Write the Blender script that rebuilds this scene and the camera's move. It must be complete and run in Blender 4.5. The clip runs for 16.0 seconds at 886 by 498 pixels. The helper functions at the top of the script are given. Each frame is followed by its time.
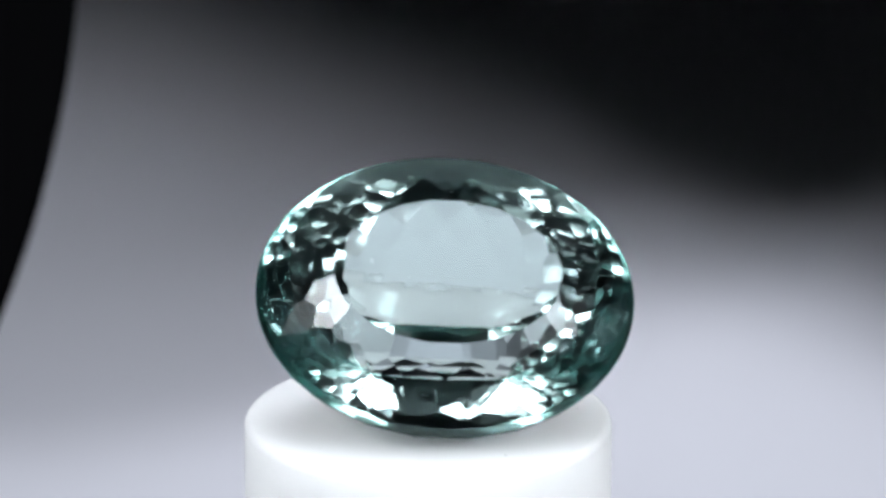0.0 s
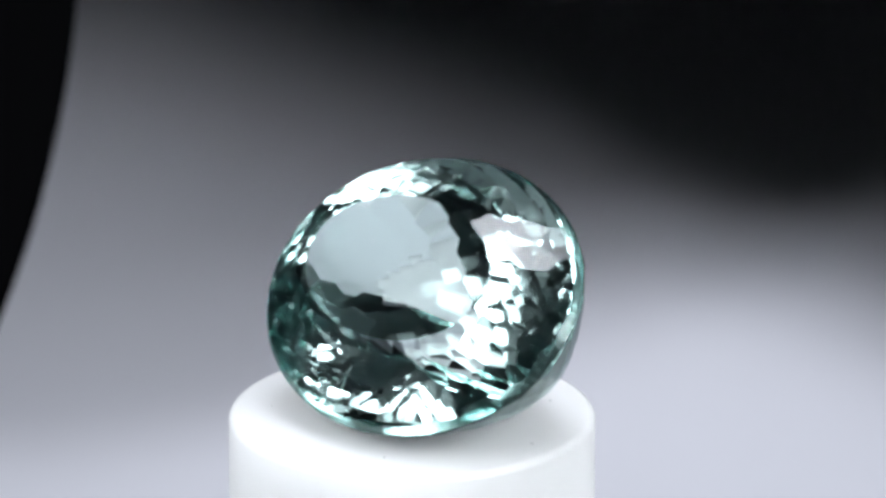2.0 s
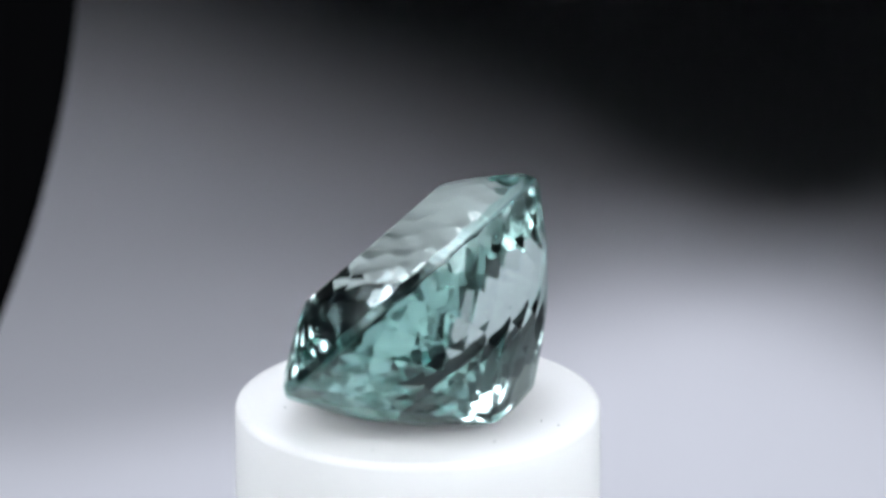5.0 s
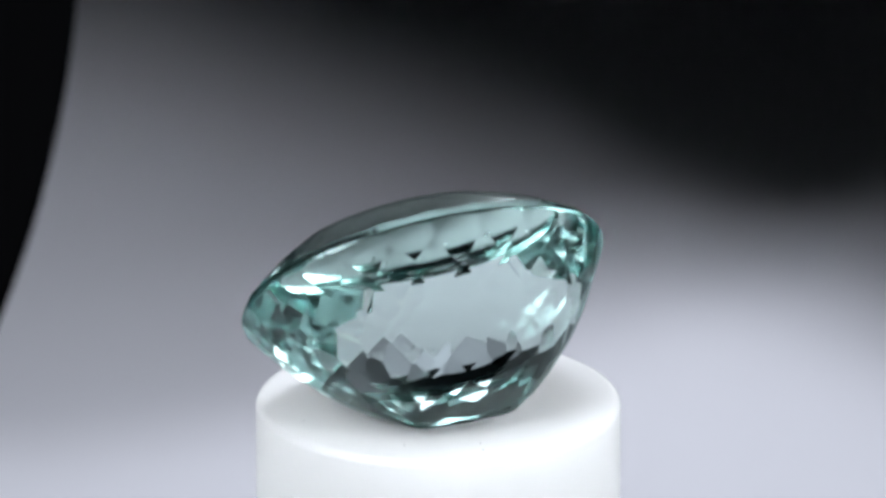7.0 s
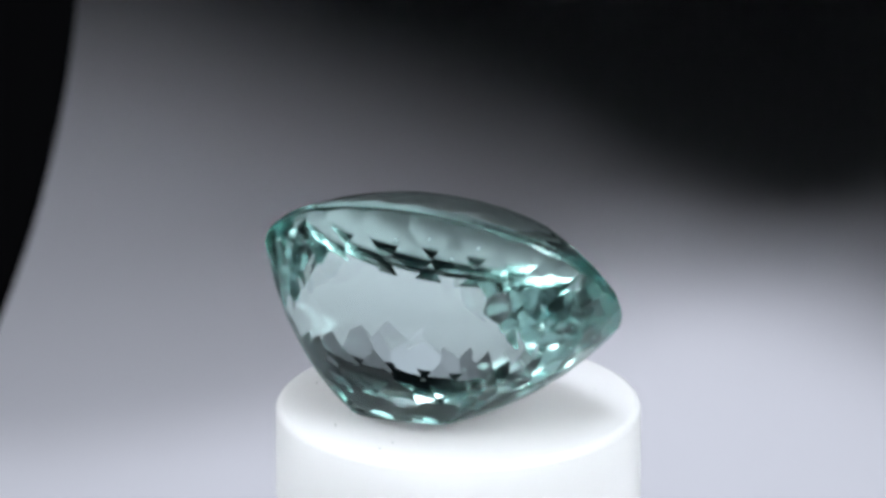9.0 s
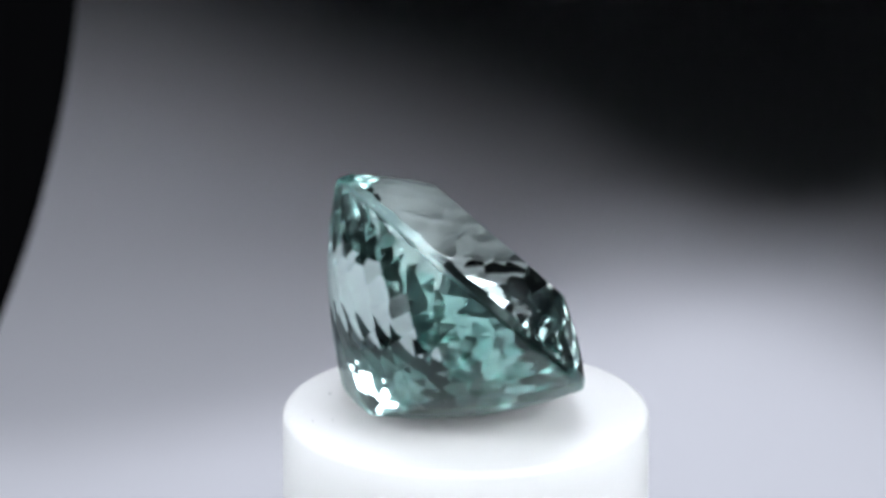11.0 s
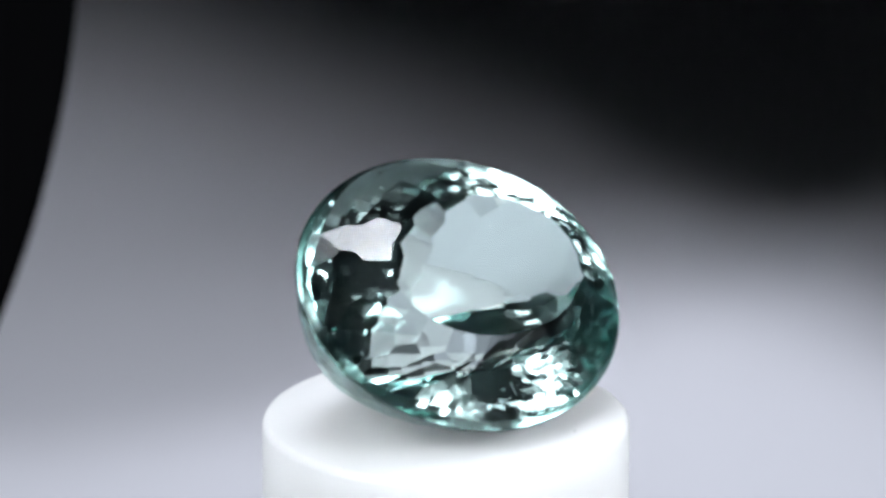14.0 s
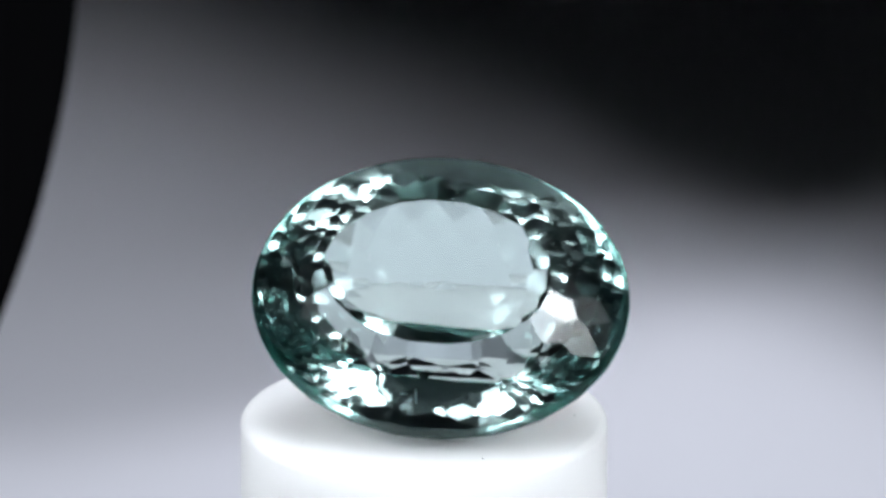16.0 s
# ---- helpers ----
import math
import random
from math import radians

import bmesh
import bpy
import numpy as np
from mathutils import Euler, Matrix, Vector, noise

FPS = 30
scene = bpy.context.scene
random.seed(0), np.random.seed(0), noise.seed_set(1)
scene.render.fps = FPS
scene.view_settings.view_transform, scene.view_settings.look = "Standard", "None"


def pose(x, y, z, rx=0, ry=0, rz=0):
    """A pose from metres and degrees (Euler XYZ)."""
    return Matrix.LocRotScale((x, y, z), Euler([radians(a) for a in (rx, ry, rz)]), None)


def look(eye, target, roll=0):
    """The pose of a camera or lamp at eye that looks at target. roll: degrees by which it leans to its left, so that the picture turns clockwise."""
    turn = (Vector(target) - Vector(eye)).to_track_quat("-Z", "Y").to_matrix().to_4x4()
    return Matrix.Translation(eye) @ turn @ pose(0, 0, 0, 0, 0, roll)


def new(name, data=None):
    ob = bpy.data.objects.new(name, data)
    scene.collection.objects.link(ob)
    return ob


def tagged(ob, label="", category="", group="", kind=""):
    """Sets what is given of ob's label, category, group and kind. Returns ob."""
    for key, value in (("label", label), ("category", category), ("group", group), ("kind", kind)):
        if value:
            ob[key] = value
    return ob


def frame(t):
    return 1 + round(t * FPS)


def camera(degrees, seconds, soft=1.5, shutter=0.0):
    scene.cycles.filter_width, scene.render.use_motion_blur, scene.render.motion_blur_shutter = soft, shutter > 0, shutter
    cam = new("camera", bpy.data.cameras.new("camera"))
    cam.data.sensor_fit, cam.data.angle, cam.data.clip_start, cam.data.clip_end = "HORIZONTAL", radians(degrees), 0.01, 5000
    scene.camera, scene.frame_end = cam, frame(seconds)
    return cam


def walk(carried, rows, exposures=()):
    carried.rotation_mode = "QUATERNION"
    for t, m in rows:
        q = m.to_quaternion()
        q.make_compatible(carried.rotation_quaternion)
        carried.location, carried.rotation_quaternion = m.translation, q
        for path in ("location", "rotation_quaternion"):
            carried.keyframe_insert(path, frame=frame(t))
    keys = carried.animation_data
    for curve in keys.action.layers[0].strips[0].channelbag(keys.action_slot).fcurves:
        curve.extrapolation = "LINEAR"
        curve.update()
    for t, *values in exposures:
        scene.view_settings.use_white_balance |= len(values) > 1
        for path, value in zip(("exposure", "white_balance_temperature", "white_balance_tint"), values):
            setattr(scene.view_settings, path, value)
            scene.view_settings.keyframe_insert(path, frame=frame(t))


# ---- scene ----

# Lengths of the set-up are given in units of U: the oval stone is 667 U = 16 mm long.
U = 2.4e-5
ELEV = 19.47         # the camera looks down by this much
PERIOD, FRONT = 15.6, 0.16   # one turn of the turntable; when the stone's table faces the camera
ONE = Vector((1, 0, 0))
FWD = Vector((0, math.cos(radians(ELEV)), -math.sin(radians(ELEV))))
UP = Vector((0, math.sin(radians(ELEV)), math.cos(radians(ELEV))))
DIST = 16135 * U
TARGET = (ONE * 9.5 + UP * 280) * U
EYE = TARGET - FWD * DIST


def spot(x, y, depth):
    """The place that lies depth metres behind the stone, x and y in U right of and above the middle of the view."""
    k = (DIST + depth) / DIST
    return EYE + FWD * (DIST + depth) + (ONE * x + UP * y) * U * k


# ---- camera ----
cam = camera(5.563, 16.0, soft=3.2, shutter=0.5)
walk(cam, [(0.0, look(EYE, TARGET)), (16.0, look(EYE, TARGET))])
cam.data.dof.use_dof = True
cam.data.dof.focus_distance = DIST - 0.003
cam.data.dof.aperture_fstop = 148.0

# ---- light ----
scene.cycles.max_bounces, scene.cycles.transmission_bounces, scene.cycles.glossy_bounces = 24, 24, 20
scene.cycles.caustics_refractive = False
world = bpy.data.worlds.new("dark_room")
scene.world = world
world.use_nodes = True
world.node_tree.nodes["Background"].inputs[0].default_value = (0.8, 0.85, 1, 1)
world.node_tree.nodes["Background"].inputs[1].default_value = 0.004


def area(name, eye, target, w, h, watts, spread=180, color=(1, 1, 1), hot=False):
    data = bpy.data.lights.new(name, "AREA")
    data.shape, data.size, data.size_y, data.energy, data.color, data.spread = "RECTANGLE", w, h, watts, color, radians(spread)
    if hot:  # a softbox that is brightest in its middle
        data.use_nodes = True
        nt = data.node_tree
        geo, off, ln = nt.nodes.new("ShaderNodeNewGeometry"), nt.nodes.new("ShaderNodeVectorMath"), nt.nodes.new("ShaderNodeVectorMath")
        off.operation, ln.operation = "SUBTRACT", "LENGTH"
        off.inputs[1].default_value = (0.5, 0.5, 0)
        fall = nt.nodes.new("ShaderNodeMapRange")
        fall.interpolation_type = "SMOOTHERSTEP"
        for k, v in (("From Min", 0.05), ("From Max", 0.42), ("To Min", 1.0), ("To Max", 0.35)):
            fall.inputs[k].default_value = v
        nt.links.new(geo.outputs["Parametric"], off.inputs[0])
        nt.links.new(off.outputs[0], ln.inputs[0])
        nt.links.new(ln.outputs["Value"], fall.inputs["Value"])
        sharp, gain = nt.nodes.new("ShaderNodeMath"), nt.nodes.new("ShaderNodeMath")
        sharp.operation, gain.operation = "POWER", "MULTIPLY"
        sharp.inputs[1].default_value, gain.inputs[1].default_value = 6.0, 26.5
        nt.links.new(fall.outputs[0], sharp.inputs[0])
        nt.links.new(sharp.outputs[0], gain.inputs[0])
        nt.links.new(gain.outputs[0], nt.nodes["Emission"].inputs["Strength"])
    ob = new(name, data)
    ob.matrix_world = look(eye, target)
    return ob


def toward(az, elev, r):
    """A place r metres from the stone; az in degrees from straight behind it, clockwise from above."""
    a, e = radians(az), radians(elev)
    return Vector((math.sin(a) * math.cos(e) * r, math.cos(a) * math.cos(e) * r, math.sin(e) * r + 0.006))


COOL = (0.90, 0.95, 1)
# Added overhead fill, no known lamp: brightens the pedestal top and tabletop.
area("overhead_fill", (0.0, 0.11, 0.38), (0, 0.03, -0.01), 0.26, 0.20, 0.155, 42, (0.87, 0.91, 1))
area("lamp_left", toward(-127, 36, 0.34), (0, 0.01, 0.003), 0.50, 0.44, 0.058, 60, COOL, True)
area("lamp_right", toward(126, 31, 0.34), (0, 0.01, 0.003), 0.50, 0.44, 0.064, 60, COOL, True)

# unseen fills and flags added to make the backdrop's tones; in U on the backdrop, w out of it
PAPER = 0.90
K = U * (DIST + PAPER) / DIST


def off_paper(u, v, w):
    return EYE + FWD * (DIST + PAPER) + (ONE * u + UP * v - FWD * w) * K


def paper_fill(name, u, v, w, su, sv, watts):
    data = bpy.data.lights.new(name, "AREA")
    data.shape, data.size, data.size_y, data.energy, data.color = "RECTANGLE", su * K, sv * K, watts, (0.84, 0.88, 1.0)
    new(name, data).matrix_world = look(off_paper(u, v, w), off_paper(u, v, 0))


PW = 0.088
paper_fill("backdrop_fill", 1570, 2091, 3302, 597, 564, PW * math.exp(1.414))
paper_fill("backdrop_fill", -16, 1550, 2424, 664, 690, PW * math.exp(1.75))
paper_fill("backdrop_fill", 1030, 1659, 2565, 435, 100, PW * math.exp(1.721))
paper_fill("backdrop_fill", 0, -1450, 413, 495, 495, PW * math.exp(-1.35))


# ---- materials ----
def material(name, color, rough=0.5, bump=0.0, size=200.0, vary=0.05, metal=0.0, **more):
    m = bpy.data.materials.new(name)
    m.use_nodes = True
    nt = m.node_tree
    b = nt.nodes["Principled BSDF"]
    b.inputs["Roughness"].default_value, b.inputs["Metallic"].default_value = rough, metal
    for k, v in more.items():
        b.inputs[k.replace("_", " ")].default_value = v
    co = nt.nodes.new("ShaderNodeTexCoord")
    n1, n2 = nt.nodes.new("ShaderNodeTexNoise"), nt.nodes.new("ShaderNodeTexNoise")
    n1.inputs["Scale"].default_value, n1.inputs["Detail"].default_value = size, 4
    n2.inputs["Scale"].default_value, n2.inputs["Detail"].default_value = size * 12, 6
    nt.links.new(co.outputs["Object"], n1.inputs["Vector"])
    nt.links.new(co.outputs["Object"], n2.inputs["Vector"])
    mix = nt.nodes.new("ShaderNodeMix")
    mix.data_type = "RGBA"
    mix.inputs[6].default_value = (*[c * (1 - vary) for c in color], 1)
    mix.inputs[7].default_value = (*[min(1, c * (1 + vary)) for c in color], 1)
    nt.links.new(n1.outputs["Fac"], mix.inputs[0])
    nt.links.new(mix.outputs[2], b.inputs["Base Color"])
    if bump:
        bp = nt.nodes.new("ShaderNodeBump")
        bp.inputs["Strength"].default_value, bp.inputs["Distance"].default_value = bump, 1.0 / size / 40
        nt.links.new(n2.outputs["Fac"], bp.inputs["Height"])
        nt.links.new(bp.outputs[0], b.inputs["Normal"])
    return m


def glass(name, color, ior, rough=0.0):
    m = bpy.data.materials.new(name)
    m.use_nodes = True
    nt = m.node_tree
    nt.nodes.remove(nt.nodes["Principled BSDF"])
    g = nt.nodes.new("ShaderNodeBsdfGlass")
    g.inputs["Color"].default_value, g.inputs["Roughness"].default_value, g.inputs["IOR"].default_value = (*color, 1), rough, ior
    nt.links.new(g.outputs[0], nt.nodes["Material Output"].inputs["Surface"])
    return m


# Light absorbed inside the stone is put into pavilion tint; crown kept nearly clear.
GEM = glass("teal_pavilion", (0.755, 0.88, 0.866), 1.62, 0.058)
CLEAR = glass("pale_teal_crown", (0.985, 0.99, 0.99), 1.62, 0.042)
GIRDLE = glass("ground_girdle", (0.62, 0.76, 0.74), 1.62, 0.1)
DUST = material("grey_dust", (0.25, 0.25, 0.26), 0.9, 0.0, 900, 0.2)
SPECK = material("pale_inclusion", (0.8, 0.85, 0.84), 0.4, 0.0, 900, 0.05)
WHITE = material("white_acrylic", (0.92, 0.92, 0.925), 0.35, 0.03, 900, 0.01, Subsurface_Weight=0.9, Subsurface_Scale=0.005, Subsurface_Radius=(1.0, 1.0, 1.0))
CARD = material("off_white_card", (0.53, 0.54, 0.56), 0.7, 0.15, 90, 0.06)
PAPERW = material("white_paper", (0.78, 0.78, 0.80), 0.8, 0.2, 60, 0.02)
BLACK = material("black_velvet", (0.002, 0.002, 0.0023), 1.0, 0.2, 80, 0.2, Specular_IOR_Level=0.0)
GREY = material("grey_wall", (0.085, 0.088, 0.098), 0.9, 0.2, 5, 0.15)
DARK = material("dark_wall", (0.014, 0.0145, 0.017), 0.9, 0.2, 5, 0.2)


# ---- building helpers ----
def mesh_of(name, bm, mats):
    me = bpy.data.meshes.new(name)
    bm.normal_update()
    bm.to_mesh(me)
    bm.free()
    for m in mats if isinstance(mats, (list, tuple)) else [mats]:
        me.materials.append(m)
    return me


def part(name, bm, mats, parent=None, label=""):
    ob = new(name, mesh_of(name, bm, mats))
    ob.parent = parent
    return tagged(ob, label)


def block(x0, x1, y0, y1, z0, z1):
    bm = bmesh.new()
    bmesh.ops.create_cube(bm, size=1)
    for v in bm.verts:
        v.co = Vector(((x0, x1)[v.co.x > 0], (y0, y1)[v.co.y > 0], (z0, z1)[v.co.z > 0]))
    return bm


def slab(points, depth, back):
    """A card: the outline lies flat in the plane given by its points and is back thick."""
    bm = bmesh.new()
    f = bm.faces.new([bm.verts.new(p) for p in points])
    r = bmesh.ops.extrude_face_region(bm, geom=[f])
    for v in r["geom"]:
        if isinstance(v, bmesh.types.BMVert):
            v.co += back * depth
    bmesh.ops.recalc_face_normals(bm, faces=bm.faces)
    return bm


def lathe(profile, n=128):
    bm = bmesh.new()
    rings = []
    for r, z in profile:
        if r < 1e-9:
            rings.append([bm.verts.new((0, 0, z))] * n)
        else:
            rings.append([bm.verts.new((r * math.cos(2 * math.pi * i / n), r * math.sin(2 * math.pi * i / n), z)) for i in range(n)])
    for a, b in zip(rings, rings[1:]):
        for i in range(n):
            q = []
            for v in (a[i], a[(i + 1) % n], b[(i + 1) % n], b[i]):
                if v not in q:
                    q.append(v)
            bm.faces.new(q).smooth = True
    bmesh.ops.recalc_face_normals(bm, faces=bm.faces)
    return bm


# ---- the setting ----
# Unseen room added; its paler ceiling and south wall lift the stone's dark facets.
FLOOR = -0.60
tagged(part("floor", block(-0.8, 0.8, -0.65, 1.5, FLOOR - 0.02, FLOOR), DARK), "dark grey studio floor under the whole set", "floor", kind="structure")
tagged(part("ceiling", block(-0.8, 0.8, -0.65, 1.5, 0.62, 0.64), GREY), "unseen grey ceiling above the set, added as weak fill for the stone", "ceiling", kind="structure")
tagged(part("wall_north", block(-0.82, 0.82, 1.5, 1.52, FLOOR, 0.62), DARK), "dark grey studio wall behind the backdrop", "wall", kind="structure")
tagged(part("wall_south", block(-0.82, 0.82, -0.67, -0.65, FLOOR, 0.62), GREY), "unseen grey wall behind the camera, added as weak fill for the stone", "wall", kind="structure")
tagged(part("wall_west", block(-0.82, -0.8, -0.65, 1.5, FLOOR, 0.62), DARK), "dark grey studio side wall", "wall", kind="structure")
tagged(part("wall_east", block(0.8, 0.82, -0.65, 1.5, FLOOR, 0.62), DARK), "dark grey studio side wall", "wall", kind="structure")

tagged(part("backdrop", slab([off_paper(x, y, 0) for x, y in ((-6000, -2600), (6000, -2600), (6000, 1300), (-6000, 1300))], 0.003, FWD), PAPERW),
       "white paper backdrop sheet leaning behind the stone", "backdrop", kind="structure")
# Unseen flags added to darken the backdrop's top; edges fitted to its tones.
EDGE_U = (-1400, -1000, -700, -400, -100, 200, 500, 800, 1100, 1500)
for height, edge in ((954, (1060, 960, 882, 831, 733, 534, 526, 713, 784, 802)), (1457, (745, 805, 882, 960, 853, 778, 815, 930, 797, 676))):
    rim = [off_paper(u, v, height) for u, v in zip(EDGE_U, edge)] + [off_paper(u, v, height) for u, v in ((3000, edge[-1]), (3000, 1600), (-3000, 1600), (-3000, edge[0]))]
    tagged(part("unseen_flag", slab(rim, 0.002, FWD), BLACK), "unseen matt black flag with an uneven lower edge, added to shade the backdrop", "flag", "flags over the backdrop")
tagged(part("tabletop", block(-0.13, 0.13, -0.05, 0.115, -0.062, -0.05), CARD), "off-white tabletop below the pedestal", "table", kind="structure")


def curved_card():
    """The black card with a bowed edge that stands beside the view."""
    pts = []
    for i in range(25):
        y = -500 + 1000 * i / 24
        pts.append((-649 - 0.078 * (441 - y) - 0.000285 * max(0, 441 - y) ** 2, y))
    pts += [(-1500, 500), (-1500, -500)]
    return slab([spot(x, y, -0.07) for x, y in pts], 0.0006, FWD)


tagged(part("black_card", curved_card(), BLACK), "matt black card with a bowed edge beside the stone", "card")


def pedestal():
    r, h, e = 324 * U, 0.044, 15 * U
    prof = [(0, 0)] + [(r - e + e * math.sin(a), -e + e * math.cos(a)) for a in [math.pi / 2 * i / 10 for i in range(11)]]
    prof += [(r, -h * 0.5), (r, -h), (0, -h)]
    base = tagged(part("pedestal", lathe(prof), WHITE), "round white acrylic pedestal with a rounded rim on a turntable", "pedestal")
    # a few grains of dust on its top
    rng = random.Random(3)
    for i in range(6):
        a, q = rng.uniform(0, 6.28), rng.uniform(0.62, 0.86) * r
        nb = bmesh.new()
        bmesh.ops.create_icosphere(nb, subdivisions=1, radius=rng.uniform(0.8, 1.6) * U)
        bmesh.ops.translate(nb, verts=nb.verts, vec=(q * math.cos(a), q * math.sin(a), 1.0 * U))
        part("dust_grain", nb, DUST, base, "tiny grey grain of dust")
    return base


def turntable():
    r = 0.03
    prof = [(0, -0.044), (r - 0.001, -0.044), (r, -0.045), (r, -0.05), (0, -0.05)]
    return tagged(part("turntable", lathe(prof, 64), WHITE), "round white turntable plate under the pedestal", "turntable")


# ---- the stone ----
HALF_L, HALF_W, CROWN, TILT, ROLL, SPIN = 333.0, 273.2, 98.0, 45.65, -1.3, -2.6
COUNT = 24


HAND = random.Random(11)


def ring_plane(theta, a, b, z, a2, b2, z2, uneven=0.0):
    """The plane that touches the oval (a, b) at height z and the oval (a2, b2) at z2, at the angle theta round the oval."""
    c, s = HALF_W * math.cos(theta), HALF_L * math.sin(theta)
    c, s = c / math.hypot(c, s), s / math.hypot(c, s)
    h1, h2 = math.hypot(a * c, b * s), math.hypot(a2 * c, b2 * s)
    n = Vector(((z2 - z) * c, (z2 - z) * s, h1 - h2))
    if n.x * c + n.y * s < 0:
        n = -n
    n.normalize()
    n = (n + Vector([HAND.uniform(-uneven, uneven) for i in range(3)])).normalized()  # cut by hand
    p = Vector((a * a * c / h1, b * b * s / h1, z))
    return p, n


def cut(bm, p, n, mat=0):
    r = bmesh.ops.bisect_plane(bm, geom=bm.verts[:] + bm.edges[:] + bm.faces[:], dist=1e-4, plane_co=p, plane_no=n, clear_outer=True)
    edges = [g for g in r["geom_cut"] if isinstance(g, bmesh.types.BMEdge) and g.is_valid and g.is_boundary]
    if len(edges) >= 3:
        bmesh.ops.edgeloop_fill(bm, edges=edges, mat_nr=mat)


def long_half(b, keel, swell=1.0):
    """The long half axis of the oval whose short one is b."""
    return keel + (HALF_L - keel) * max(0, (b - 4) / (HALF_W - 4)) ** swell


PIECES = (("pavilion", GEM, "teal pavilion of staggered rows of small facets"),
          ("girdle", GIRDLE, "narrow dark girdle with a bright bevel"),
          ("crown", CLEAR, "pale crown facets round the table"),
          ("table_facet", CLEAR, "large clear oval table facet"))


def gemstone():
    bm = block(-500, 500, -500, 500, -500, 500)
    cut(bm, Vector((0, 0, CROWN)), Vector((0, 0, 1)), 3)
    # girdle
    for i in range(96):
        th = 2 * math.pi * i / 96
        cut(bm, *ring_plane(th, HALF_L, HALF_W, 5, HALF_L, HALF_W, -5), 1)
    # a narrow polished bevel above the girdle
    for i in range(96):
        cut(bm, *ring_plane(2 * math.pi * (i + 0.5) / 96, HALF_L, HALF_W, -2, HALF_L - 8, HALF_W - 8, 11), 1)
    # pavilion: staggered rows of facets that grow flatter towards the keel
    b, z, rows = HALF_W, -7.0, ((58.5, 53.6), (54.5, 53.6), (50.4, 53.6), (46.4, 53.6), (42.4, 53.6), (38.4, 53.6), (34.4, 53.6), (20, 14))
    for j, (slope, size) in enumerate(rows):
        b2, z2 = b - size * math.cos(radians(slope)), z - size * math.sin(radians(slope))
        for i in range(COUNT):
            cut(bm, *ring_plane(2 * math.pi * (i + 0.5 * (j % 2)) / COUNT, long_half(b, 78, 0.9), b, z, long_half(b2, 78, 0.9), b2, z2, 0.012))
        b, z = b2, z2
    # crown: staggered rows up to the table
    b, z, rows = HALF_W, 5.0, (39, 35, 30)
    for j, slope in enumerate(rows):
        b2, z2 = b - 54.4 * math.cos(radians(slope)), z + 54.4 * math.sin(radians(slope))
        for i in range(COUNT):
            cut(bm, *ring_plane(2 * math.pi * (i + 0.5 * (j % 2)) / COUNT, long_half(b, 66), b, z, long_half(b2, 66), b2, z2, 0.012), 2)
        b, z = b2, z2
    bmesh.ops.recalc_face_normals(bm, faces=bm.faces)
    # lay it down on its pavilion: the table faces -y and up
    m = pose(0, 0, 0, 0, ROLL * -1, 0) @ pose(0, 0, 0, 90 - TILT, 0, 0) @ pose(0, 0, 0, 0, 0, SPIN)
    low = min((m @ v.co).z for v in bm.verts)
    m = Matrix.Translation((0, 0, -low * U)) @ m @ Matrix.Scale(U, 4)
    bmesh.ops.transform(bm, matrix=m, verts=bm.verts)
    stone = tagged(new("gemstone"), "oval faceted teal-green transparent gemstone lying tilted on a white pedestal", "gemstone")
    bm.verts.index_update()
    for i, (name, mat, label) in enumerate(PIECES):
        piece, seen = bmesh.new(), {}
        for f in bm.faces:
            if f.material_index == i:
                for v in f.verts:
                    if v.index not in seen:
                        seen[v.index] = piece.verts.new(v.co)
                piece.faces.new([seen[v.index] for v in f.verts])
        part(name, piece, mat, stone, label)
    bm.free()
    # fine needles and specks inside the stone
    rng = random.Random(7)
    spots = [(-14, -205, 22, 26, 0.1), (-34, -203, 22, 12, 1.5)]
    for i in range(14):
        a, r = rng.uniform(0, 6.28), rng.uniform(0.45, 0.86)
        spots.append((300 * r * math.cos(a), 240 * r * math.sin(a), rng.uniform(-20, 8), rng.choice((3, 4, 6, 9)), rng.uniform(0, 3)))
    for x, y, z, length, turn in spots:
        nb = bmesh.new()
        bmesh.ops.create_cone(nb, cap_ends=True, segments=6, radius1=1.3, radius2=0.5, depth=length)
        bmesh.ops.transform(nb, matrix=m @ Matrix.Translation((x, y, z)) @ Euler((1.57, 0, turn)).to_matrix().to_4x4(), verts=nb.verts)
        part("inclusion", nb, SPECK, stone, "fine pale needle inside the stone")
    return stone


PEDESTAL = pedestal()
turntable()
STONE = gemstone()


# ---- what moves ----
def motions():
    rows = [0.4 * i for i in range(41)]
    turned = []
    for t in rows:
        m = pose(0, 0, 0, 0, 0, -360 * (t - FRONT) / PERIOD)
        turned.append((t, m))
    rim = (pose(0, 0, 0, 0, 0, 360 * FRONT / PERIOD).inverted() @ Vector((-16.8 * U, -46.8 * U, 0)))
    walk(PEDESTAL, [(t, m @ Matrix.Translation(rim)) for t, m in turned])
    walk(STONE, [(t, m @ Matrix.Translation((10 * U, -49 * U, 0))) for t, m in turned])


motions()
